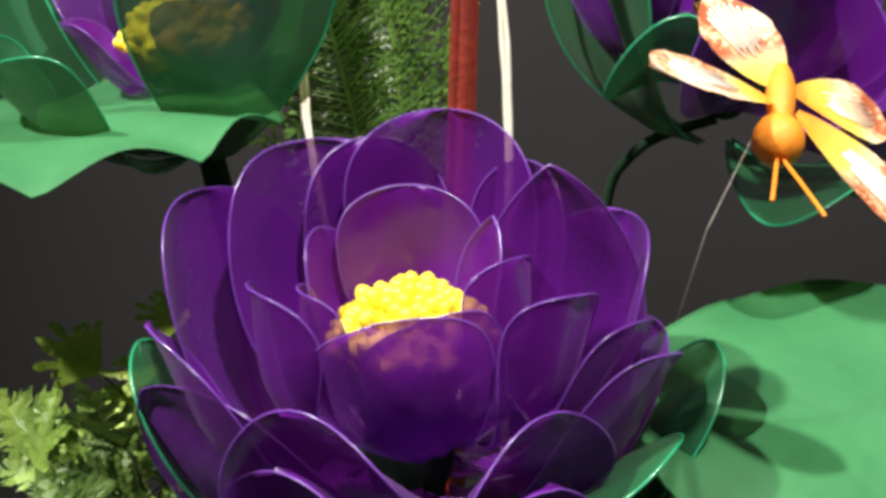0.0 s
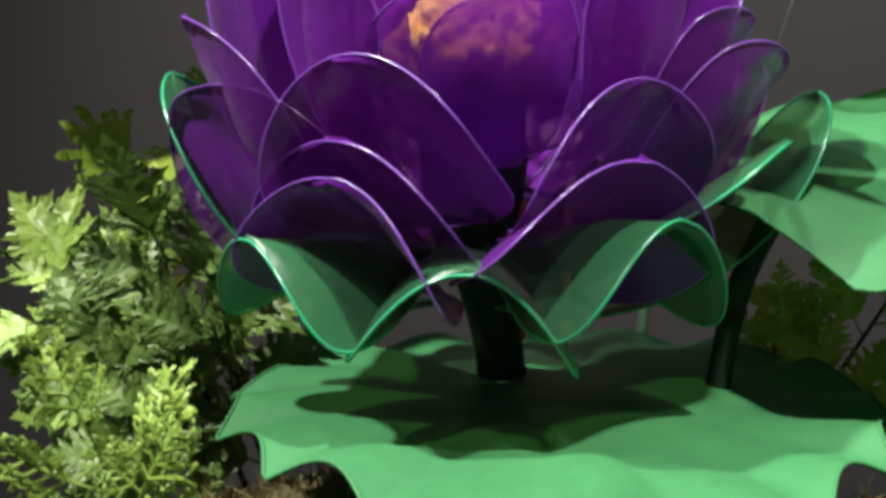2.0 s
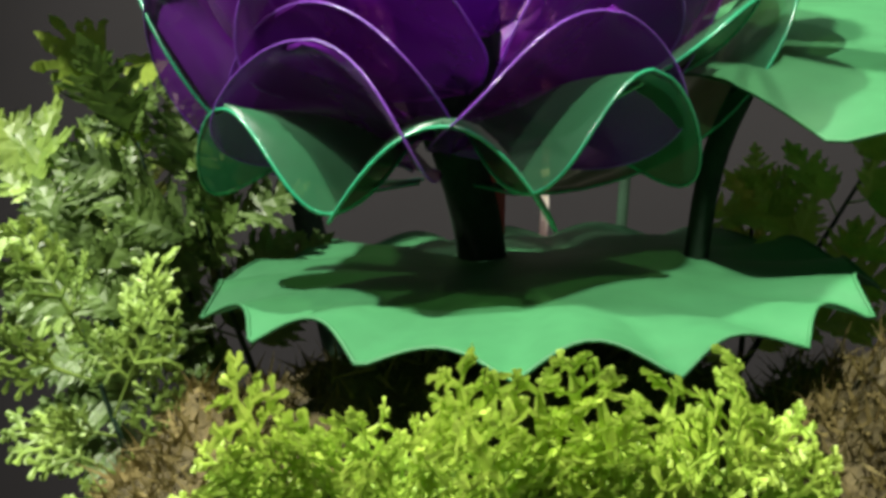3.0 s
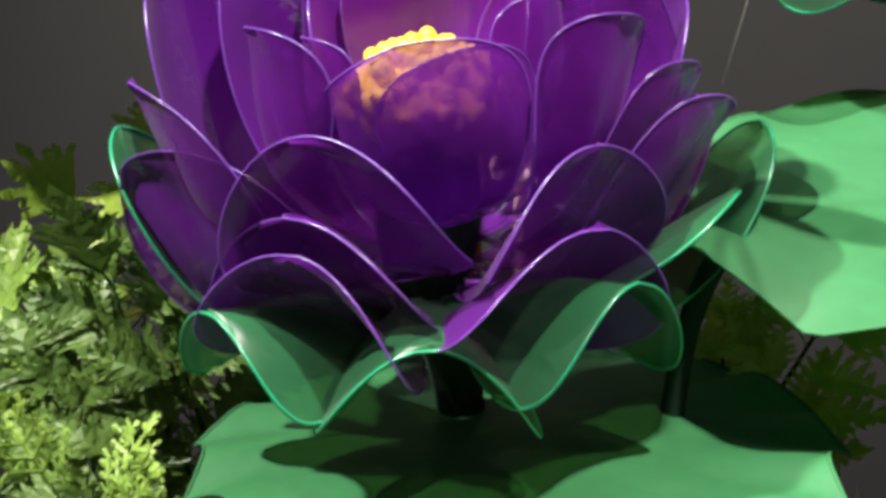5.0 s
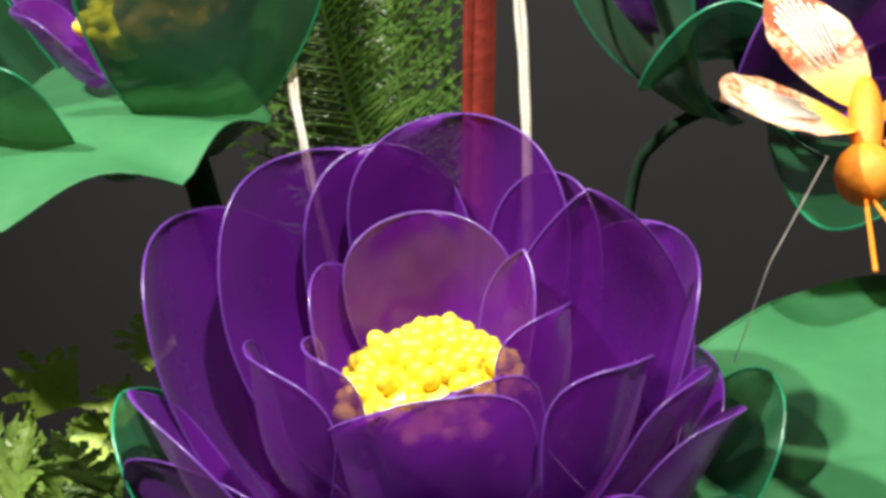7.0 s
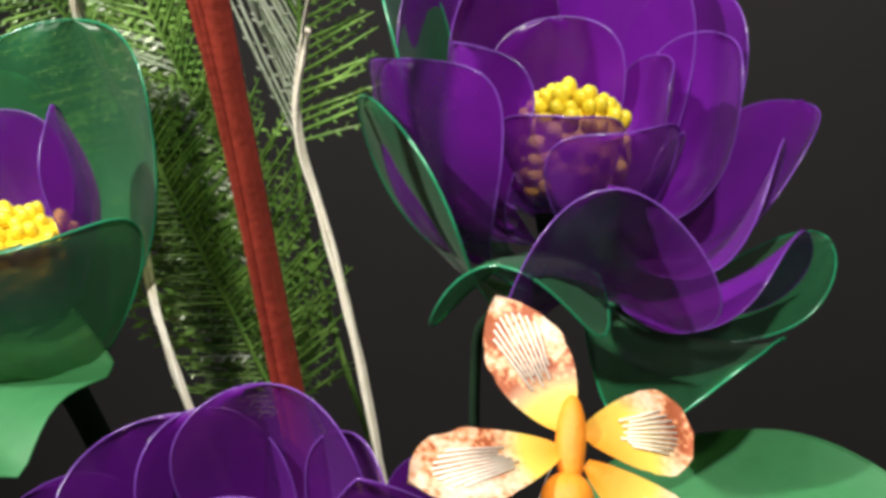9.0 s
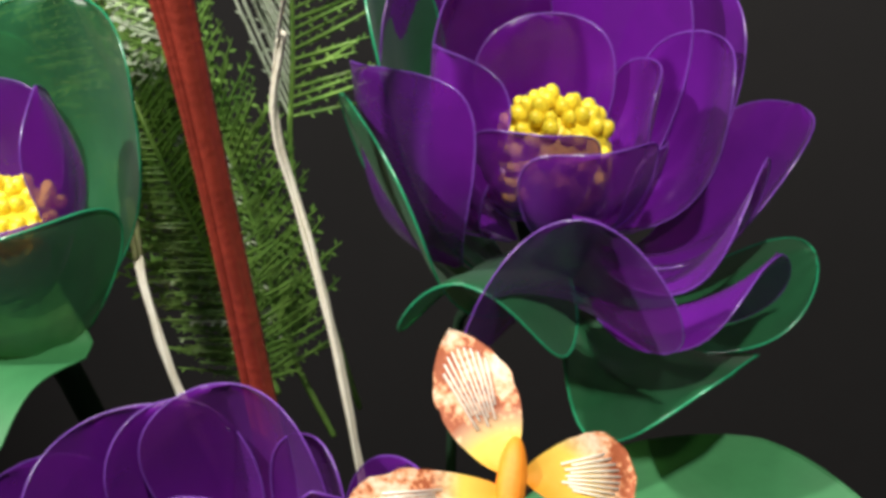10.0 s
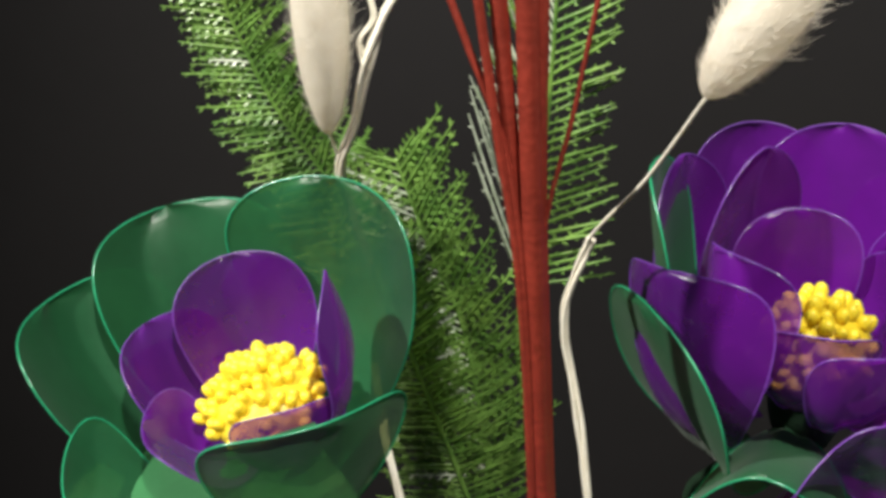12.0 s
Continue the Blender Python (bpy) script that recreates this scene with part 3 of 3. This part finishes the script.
plume((0.031, 0.03, 0.412), (0.056, 0.03, 0.452), 0.0098, [(0.032, 0.03, 0.413), (0.015, 0.05, 0.38), (-0.006, 0.075, 0.345), (-0.013, 0.08, 0.315), (-0.010, 0.08, 0.27)], "leaning cream bunny tail grass plume over the upper flower")


# ---- pine sprays ----
def spray(stem_pts, length, spacing, label, tips=0.0, seed=1, droop=0.3, face=(0, -1, 0.3), ahead=0.4, barb=0.0032, bare=0.008, layers=2, left=None):
    """An artificial cedar frond: a stem with ribs on both sides, each rib set with short barbs."""
    rng = random.Random(seed)
    line = smooth_line(stem_pts, 14)
    ob = thing("cedar_frond", stem_pts[0], label, "artificial cedar", "cedar fronds")
    part("stem", tube(bmesh.new(), line, 0.0014, 6, 0.0006), NEEDLE, ob)
    f = Vector(face).normalized()
    bms = [bmesh.new(), bmesh.new()]
    total = sum((b - a).length for a, b in zip(line, line[1:]))
    done, want = 0.0, bare
    for a, b in zip(line, line[1:]):
        seg = (b - a).length
        d = (b - a).normalized()
        s = d.cross(f).normalized()
        while want < done + seg:
            p = a + d * (want - done)
            k = want / total
            for side in (-1, 1):
                for layer in range(layers):
                    reach, lead = left if left and side < 0 else (length, ahead)
                    n = reach * (1 - 0.4 * k) * rng.uniform(0.8, 1.1) * (1, 0.7)[layer]
                    way = (s * side * rng.uniform(0.8, 1.0) + d * rng.uniform(lead, lead + 0.25) + f * (rng.uniform(-0.1, 0.15) + (0, 0.3)[layer])).normalized()
                    bend = (d * rng.uniform(0.0, 0.3) - Vector((0, 0, droop * rng.uniform(0.2, 0.6)))) * n * 0.35
                    bm = bms[1 if side < 0 and rng.random() < tips else 0]
                    w = rng.uniform(0.00055, 0.0009)
                    t = way.cross(f).normalized()
                    pts = [p + way * n * q + bend * q * q for q in (0, 0.4, 0.75, 1.0)]
                    rows = [(bm.verts.new(x - t * w * m), bm.verts.new(x + t * w * m), bm.verts.new(x + f * w * 0.8 * m)) for x, m in zip(pts, (0.8, 1, 0.8, 0.3))]
                    for u, v in zip(rows, rows[1:]):
                        bm.faces.new((u[0], u[2], v[2], v[0])), bm.faces.new((u[2], u[1], v[1], v[2]))
                        bm.faces.new((u[1], u[0], v[0], v[1]))
                    for g in range(9):
                        q = 0.12 + 0.1 * g
                        x = p + way * n * q + bend * q * q
                        out = (way * rng.uniform(0.7, 1.1) + t * (1 if g % 2 else -1) + f * rng.uniform(-0.2, 0.6)).normalized()
                        size = barb * rng.uniform(0.7, 1.2) * (1.1 - 0.4 * q)
                        y = out.cross(f).normalized() * size * 0.16
                        v0, v1, v2, v3 = (bm.verts.new(c) for c in (x, x + out * size * 0.5 + y, x + out * size, x + out * size * 0.5 - y))
                        bm.faces.new((v0, v1, v2, v3))
            want += spacing
        done += seg
    tagged(part("foliage", bms[0], NEEDLE, ob), kind="stuff")
    if tips:
        tagged(part("frosted_foliage", bms[1], SILVER, ob, "glossy silver-frosted ribs"), kind="stuff")
    else:
        bms[1].free()
    return ob


spray([(-0.060, 0.13, 0.17), (-0.073, 0.13, 0.221), (-0.089, 0.13, 0.278), (-0.112, 0.146, 0.318), (-0.135, 0.144, 0.360), (-0.148, 0.138, 0.41), (-0.154, 0.134, 0.45)],
      0.038, 0.0027, "green artificial cedar frond leaning behind the half-open flower", tips=0.03, seed=2, ahead=0.25, droop=0.5)
spray([(-0.035, 0.15, 0.15), (-0.042, 0.15, 0.2), (-0.0468, 0.1500, 0.2596), (-0.0383, 0.1500, 0.3105), (-0.0318, 0.1500, 0.3561), (-0.0278, 0.1500, 0.3972), (-0.0262, 0.1500, 0.4255)], 0.042, 0.0038,
      "silver-frosted artificial cedar frond behind the red reeds", tips=0.95, seed=3, ahead=0.45, droop=0.1, barb=0.003, bare=0.135, layers=1, left=(0.078, 1.5))
spray([(-0.045, 0.142, 0.14), (-0.0579, 0.1420, 0.1847), (-0.0619, 0.1420, 0.2326), (-0.0672, 0.1420, 0.2723), (-0.0773, 0.1420, 0.3021), (-0.0875, 0.1420, 0.3391)], 0.046, 0.0034,
      "green artificial cedar frond with frosted ribs between reeds and flower", tips=0.4, seed=5, ahead=0.6, droop=0.1, barb=0.0046, bare=0.05)
spray([(-0.082, 0.138, 0.19), (-0.094, 0.138, 0.225), (-0.098, 0.138, 0.265), (-0.096, 0.138, 0.295)], 0.042, 0.0062,
      "coarse green artificial cedar frond behind the largest flower", tips=0.0, seed=8, ahead=0.9, droop=0.1, barb=0.0075, layers=1)


# ---- ferns and parsley ----
def feather(bm, p, way, normal, size, teeth, rng):
    """A cut fern leaf: pointed, toothed lobes that touch along an arching rib."""
    p, way, normal = Vector(p), Vector(way).normalized(), Vector(normal).normalized()
    side = way.cross(normal).normalized()
    normal = side.cross(way)
    arch = rng.uniform(-0.55, -0.1)

    def rib(u):
        return p + way * size * u + normal * size * arch * u * u
    pairs = 6
    spine = [bm.verts.new(rib(k / pairs)) for k in range(pairs + 1)]
    for k in range(pairs):
        u = (k + 0.5) / pairs
        reach = size * (0.2 + 0.34 * math.sin(math.pi * min(u + 0.18, 1.0))) * rng.uniform(0.85, 1.15)
        for turn in (-1, 1):
            out = (side * turn + way * rng.uniform(0.45, 0.75) + normal * rng.uniform(-0.35, 0.3)).normalized()
            along = way * size / pairs
            low, high = spine[k], spine[k + 1]
            root = rib(u)
            ring = [bm.verts.new(root + out * reach * q + along * w + normal * size * rng.uniform(-0.02, 0.02))
                    for q, w in ((0.5, -0.62), (0.62, -0.36), (0.8, -0.5), (0.86, -0.18), (1.08, 0.05), (0.84, 0.22), (0.74, 0.5), (0.55, 0.36), (0.42, 0.6))]
            core = bm.verts.new(root + out * reach * 0.45)
            loop = [low, *ring, high]
            for a, b in zip(loop, loop[1:]):
                bm.faces.new((core, a, b))
            bm.faces.new((core, high, low))
    tip = [bm.verts.new(rib(1.0) + way * size * a + side * size * b) for a, b in ((0.04, -0.09), (0.2, 0.0), (0.04, 0.09))]
    bm.faces.new((spine[-1], tip[0], tip[1])), bm.faces.new((spine[-1], tip[1], tip[2]))


def fringed(bm, p, way, normal, size, rng):
    """A broad fan blade with long uneven fingers along its outer edge."""
    p, way, normal = Vector(p), Vector(way).normalized(), Vector(normal).normalized()
    side = way.cross(normal).normalized()
    normal = side.cross(way)

    def at(r, a, lift=0.0):
        return p + (way * math.cos(a) + side * math.sin(a)) * r + normal * (0.3 * size * (r / size) ** 2 * math.cos(2.2 * a) + lift)
    n = 9
    root = bm.verts.new(p - way * size * 0.1)
    knots = [-1.05 + 2.1 * k / n for k in range(n + 1)]
    inner = [bm.verts.new(at(size * (0.5 + 0.1 * math.cos(1.5 * a)), a)) for a in knots]
    for k in range(n):
        bm.faces.new((root, inner[k], inner[k + 1]))
        a0, a1 = knots[k], knots[k + 1]
        mid, w = (a0 + a1) / 2, (a1 - a0) / 2
        tip = size * (1 - 0.35 * abs(mid)) * rng.uniform(0.85, 1.12)
        turn = rng.uniform(-0.12, 0.12)
        row = [(inner[k], inner[k + 1])]
        for q, m in ((0.4, 0.75), (0.62, 1.0), (0.8, 0.7), (1.0, 0.12)):
            r = size * 0.56 + (tip - size * 0.56) * q
            c, lift = mid + turn * q, rng.uniform(-0.03, 0.03) * size
            row.append((bm.verts.new(at(r, c - w * m * 0.85, lift)), bm.verts.new(at(r * rng.uniform(0.96, 1.03), c + w * m * 0.85, lift))))
        for (a, b), (c, d) in zip(row, row[1:]):
            bm.faces.new((a, b, d, c))


def curly(bm, p, way, normal, size, teeth, rng):
    """A curly parsley leaf: a rib with side branches that end in small round fingers."""
    p, way, normal = Vector(p), Vector(way).normalized(), Vector(normal).normalized()
    side = way.cross(normal).normalized()
    normal = side.cross(way)
    bend = normal * size * rng.uniform(-0.5, 0.1)

    def strip(a, d, length, w, n, curl):
        t = d.cross(n).normalized()
        rows = []
        for q, m in ((0, 0.6), (0.45, 0.8), (0.8, 1.25), (1.0, 0.55)):
            c = a + d * length * q + n * curl * length * q * q
            rows.append((bm.verts.new(c - t * w * m), bm.verts.new(c + n * w * 0.35), bm.verts.new(c + t * w * m)))
        for u, v in zip(rows, rows[1:]):
            bm.faces.new((u[0], u[1], v[1], v[0])), bm.faces.new((u[1], u[2], v[2], v[1]))
    strip(p, way, size, size * 0.05, normal, bend.dot(normal) / size)
    for k in range(5):
        u = 0.22 + 0.19 * k
        q = p + way * size * u + bend * u * u
        for turn in (-1, 1):
            d = (way * rng.uniform(0.6, 1.0) + side * turn * (1.0 - 0.5 * (k == 4)) + normal * rng.uniform(-0.35, 0.5)).normalized()
            n = (normal + side * turn * rng.uniform(-0.5, 0.5)).normalized()
            n = (n - d * n.dot(d)).normalized()
            length = size * rng.uniform(0.36, 0.5) * (1.1 - 0.45 * u)
            strip(q, d, length, size * 0.045, n, rng.uniform(-0.3, 0.2))
            t = d.cross(n).normalized()
            for f in range(5):
                x = q + d * length * (0.35 + 0.16 * f)
                e = (d * rng.uniform(0.6, 1.0) + t * (1 if f % 2 else -1) * rng.uniform(0.6, 1.0) + n * rng.uniform(-0.3, 0.4)).normalized()
                m = (n - e * n.dot(e)).normalized()
                strip(x, e, length * rng.uniform(0.32, 0.48), size * 0.04, m, rng.uniform(-0.4, 0.3))


def frond(name, base, tip, leaves, size, teeth, label, category, material, seed, face=(0.1, -1, 0.4), width=0.4, bow=0.1, leaf=feather):
    """A leafy plastic sprig: a stalk with toothed leaflets along it."""
    rng = random.Random(seed)
    B, T, f = Vector(base), Vector(tip), Vector(face).normalized()
    ob = thing(name, base, label, category, "foliage sprigs")
    d = T - B
    s = d.cross(f).normalized()
    line = smooth_line([B, B + d * 0.5 + f * bow * d.length, T], 8)
    part("stalk", tube(bmesh.new(), line, 0.0011, 5, 0.0005), STEM, ob)
    for k in range(leaves):
        bm = bmesh.new()
        u = 0.15 + 0.85 * (k + 0.5) / leaves
        p = line[min(int(u * (len(line) - 1)), len(line) - 1)]
        side = 1 if k % 2 else -1
        if k == leaves - 1:
            side = 0
        way = (d.normalized() * rng.uniform(0.4, 0.9) + s * side * rng.uniform(0.7, 1.0) + f * rng.uniform(-0.3, 0.5)).normalized()
        q = p + way * size * rng.uniform(0.2, width * 2)
        tube(bm, [p, q], 0.0004, 4)
        nrm = (f + Vector((rng.uniform(-0.6, 0.6), rng.uniform(-0.5, 0.5), rng.uniform(-0.3, 0.8)))).normalized()
        leaf(bm, q, way, nrm, size * rng.uniform(0.8, 1.3), teeth, rng)
        for turn in (-1, 1):
            if rng.random() < 0.45:
                leaf(bm, q, (way + s * turn * 0.9).normalized(), nrm, size * rng.uniform(0.5, 0.9), max(teeth - 2, 3), rng)
        part("leaf", bm, material, ob, smooth=False)
    return ob


def fan_fern(base, leaves, label):
    """A fern stalk that carries a few broad fan leaves with a fringed outer edge."""
    ob = thing("fern_sprig", base, label, "artificial fern", "foliage sprigs")
    for k, (root, way, size, nrm) in enumerate(leaves):
        rng, bm = random.Random(70 + k), bmesh.new()
        mid = (Vector(base) + Vector(root)) / 2 + Vector((0.006, 0.004, 0.004))
        part("stalk", tube(bmesh.new(), smooth_line([base, mid, root], 6), 0.0008, 5, 0.0005), LEAFY_DARK, ob)
        fringed(bm, root, way, nrm, size, rng)
        part("leaf", bm, LEAFY, ob, smooth=False)
    return ob


fan_fern((-0.10, 0.03, 0.10), (((-0.1321, 0.0220, 0.1678), (-0.0155, 0.0000, 0.0093), 0.0225, (-0.35, -1, 0.6)),
                               ((-0.0992, 0.0220, 0.1897), (-0.0134, 0.0000, 0.0010), 0.017, (-0.35, -1, 0.6)),
                               ((-0.1109, 0.0220, 0.1702), (-0.0176, 0.0000, -0.0046), 0.016, (-0.3, -0.8, 0.8)),
                               ((-0.1175, 0.0220, 0.1575), (-0.0200, 0.0000, -0.0044), 0.018, (-0.3, -0.7, 0.9))), "pale green plastic fern sprig with fringed fan leaves")
frond("fern_sprig", (-0.10, 0.02, 0.08), (-0.170, 0.012, 0.140), 8, 0.025, 7, "bright green toothed plastic fern sprig", "artificial fern", LEAFY_MID, 12, leaf=feather, width=0.25)
frond("fern_sprig", (-0.10, 0.03, 0.08), (-0.150, 0.020, 0.132), 7, 0.024, 7, "bright green toothed plastic fern sprig", "artificial fern", LEAFY_MID, 19, leaf=feather, width=0.25)
frond("fern_sprig", (-0.09, 0.02, 0.07), (-0.112, 0.006, 0.148), 10, 0.022, 6, "dark green plastic fern sprig by the largest flower", "artificial fern", LEAFY_DARK, 13, leaf=feather, width=0.25)
frond("fern_sprig", (-0.08, 0.02, 0.07), (-0.090, 0.0, 0.135), 10, 0.021, 6, "dark green plastic fern sprig by the largest flower", "artificial fern", LEAFY_DARK, 18, leaf=feather, width=0.25)
# same bright fern, its shade put into the darker leaf colour
frond("fern_sprig", (-0.09, 0.0, 0.05), (-0.128, 0.0, 0.112), 9, 0.021, 6, "bright green toothed plastic fern sprig", "artificial fern", LEAFY_DARK, 14, leaf=feather, width=0.25)
frond("fern_sprig", (-0.075, -0.04, 0.04), (-0.098, -0.052, 0.108), 9, 0.017, 7, "green plastic fern sprig in the moss", "artificial fern", LEAFY_MID, 15, leaf=curly)
# two sprigs under the tilted leaf, colour lightened to offset its shadow
frond("fern_sprig", (0.06, 0.05, 0.08), (0.092, 0.05, 0.142), 9, 0.021, 6, "green plastic fern sprig under the tilted leaf", "artificial fern", LEAFY, 16, leaf=feather, width=0.25)
frond("fern_sprig", (0.06, 0.05, 0.07), (0.062, 0.05, 0.135), 9, 0.012, 6, "green plastic fern sprig behind the stems", "artificial fern", LEAFY, 17, leaf=feather, width=0.25)
for k in range(12):
    x = (-0.016 + 0.008 * k) if k < 4 else (0.020 + 0.0058 * (k - 4))
    z = 0.101 + 0.004 * math.sin(k * 1.9) + (0.006 if k > 5 else 0.0)
    frond("parsley_sprig", (x * 0.95 + 0.002, -0.088, 0.05), (x, -0.122, z), 7, 0.0175, 6, "bright yellow-green curly plastic parsley at the moss front", "artificial parsley", LEAFY, 30 + k, width=0.2, leaf=curly)


# ---- butterfly ----
bf = thing("butterfly_ornament", (0.079, -0.012, 0.265), "orange feather butterfly ornament hanging on a clear thread", "butterfly ornament")
for centre, size, along in (((0.0775, -0.0225, 0.2645), (0.0062, 0.0062, 0.0068), 0), ((0.0775, -0.012, 0.2735), (0.0036, 0.0036, 0.011), 1)):
    one = bmesh.new()
    bmesh.ops.create_uvsphere(one, u_segments=20, v_segments=14, radius=1.0)
    turn = (Vector((0.077, 0.0, 0.284)) - Vector((0.078, -0.0256, 0.2612))).to_track_quat("Z", "Y").to_matrix().to_4x4()
    bmesh.ops.transform(one, matrix=Matrix.Translation(centre) @ turn @ Matrix.Diagonal((*size, 1)), verts=one.verts)
    part("head" if not along else "abdomen", one, ORANGE, bf)
rod("antenna", [(0.0775, -0.026, 0.261), (0.077, -0.043, 0.259), (0.0764, -0.0595, 0.2574)], 0.0005, ORANGE, bf, sides=5)
rod("antenna", [(0.0785, -0.026, 0.261), (0.083, -0.043, 0.258), (0.0873, -0.0604, 0.255)], 0.0005, ORANGE, bf, sides=5)


def wing(root, tip, width, up, point, seed):
    """A flat feather wing with a ragged outer rim and slight cup."""
    R, T, n = Vector(root), Vector(tip), Vector(up).normalized()
    d = T - R
    s = d.cross(n).normalized()
    n = s.cross(d).normalized()
    bm, rows, rng = bmesh.new(), [], random.Random(seed)
    for i in range(17):
        u = i / 16
        w = width / 2 * (0.14 * (1 - u) + u ** 0.8 * (1 - u ** (4 - 2.2 * point)) ** (0.6 + 0.35 * point) * (1.45 + 0.5 * point))
        rag = 1 + (rng.uniform(-0.05, 0.05) if u > 0.45 else 0)
        rows.append([bm.verts.new(R + d * u + s * w * v * rag + n * (0.05 * width * (v * v) - 0.1 * d.length * u * u)) for v in (-1, -0.6, -0.2, 0.2, 0.6, 1)])
    for a, b in zip(rows, rows[1:]):
        for k in range(5):
            bm.faces.new((a[k], a[k + 1], b[k + 1], b[k]))
    ob = part("wing", bm, WING, bf)
    for k in range(9):
        v = -0.8 + 1.6 * k / 8
        pts = [R + d * u + s * (width / 2 * (0.1 + u * 0.85) * v * 0.85) + n * (0.0007 - 0.1 * d.length * u * u + 0.05 * width * v * v * u) for u in (0.3 + 0.12 * rng.random(), 0.6, 0.85 - 0.2 * v * v)]
        part("vein", tube(bmesh.new(), pts, 0.00028, 4), VEIN, ob)
    return ob


wing((0.076, -0.010, 0.275), (0.0577, 0.012, 0.2992), 0.022, (0.1, -0.5, 0.85), 1.0, 1)
wing((0.075, -0.014, 0.272), (0.0493, -0.042, 0.286), 0.020, (0.1, -0.4, 0.9), 0.4, 2)
wing((0.080, -0.010, 0.274), (0.105, 0.002, 0.268), 0.022, (0.3, -0.5, 0.8), 0.1, 3)
wing((0.081, -0.016, 0.270), (0.118, -0.026, 0.244), 0.018, (0.5, -0.5, 0.7), 0.5, 4)
part("thread", tube(bmesh.new(), [(0.072, 0.0, 0.262), (0.062, 0.0, 0.236), (0.056, 0.0, 0.21)], 0.00016, 4), THREAD, bf)
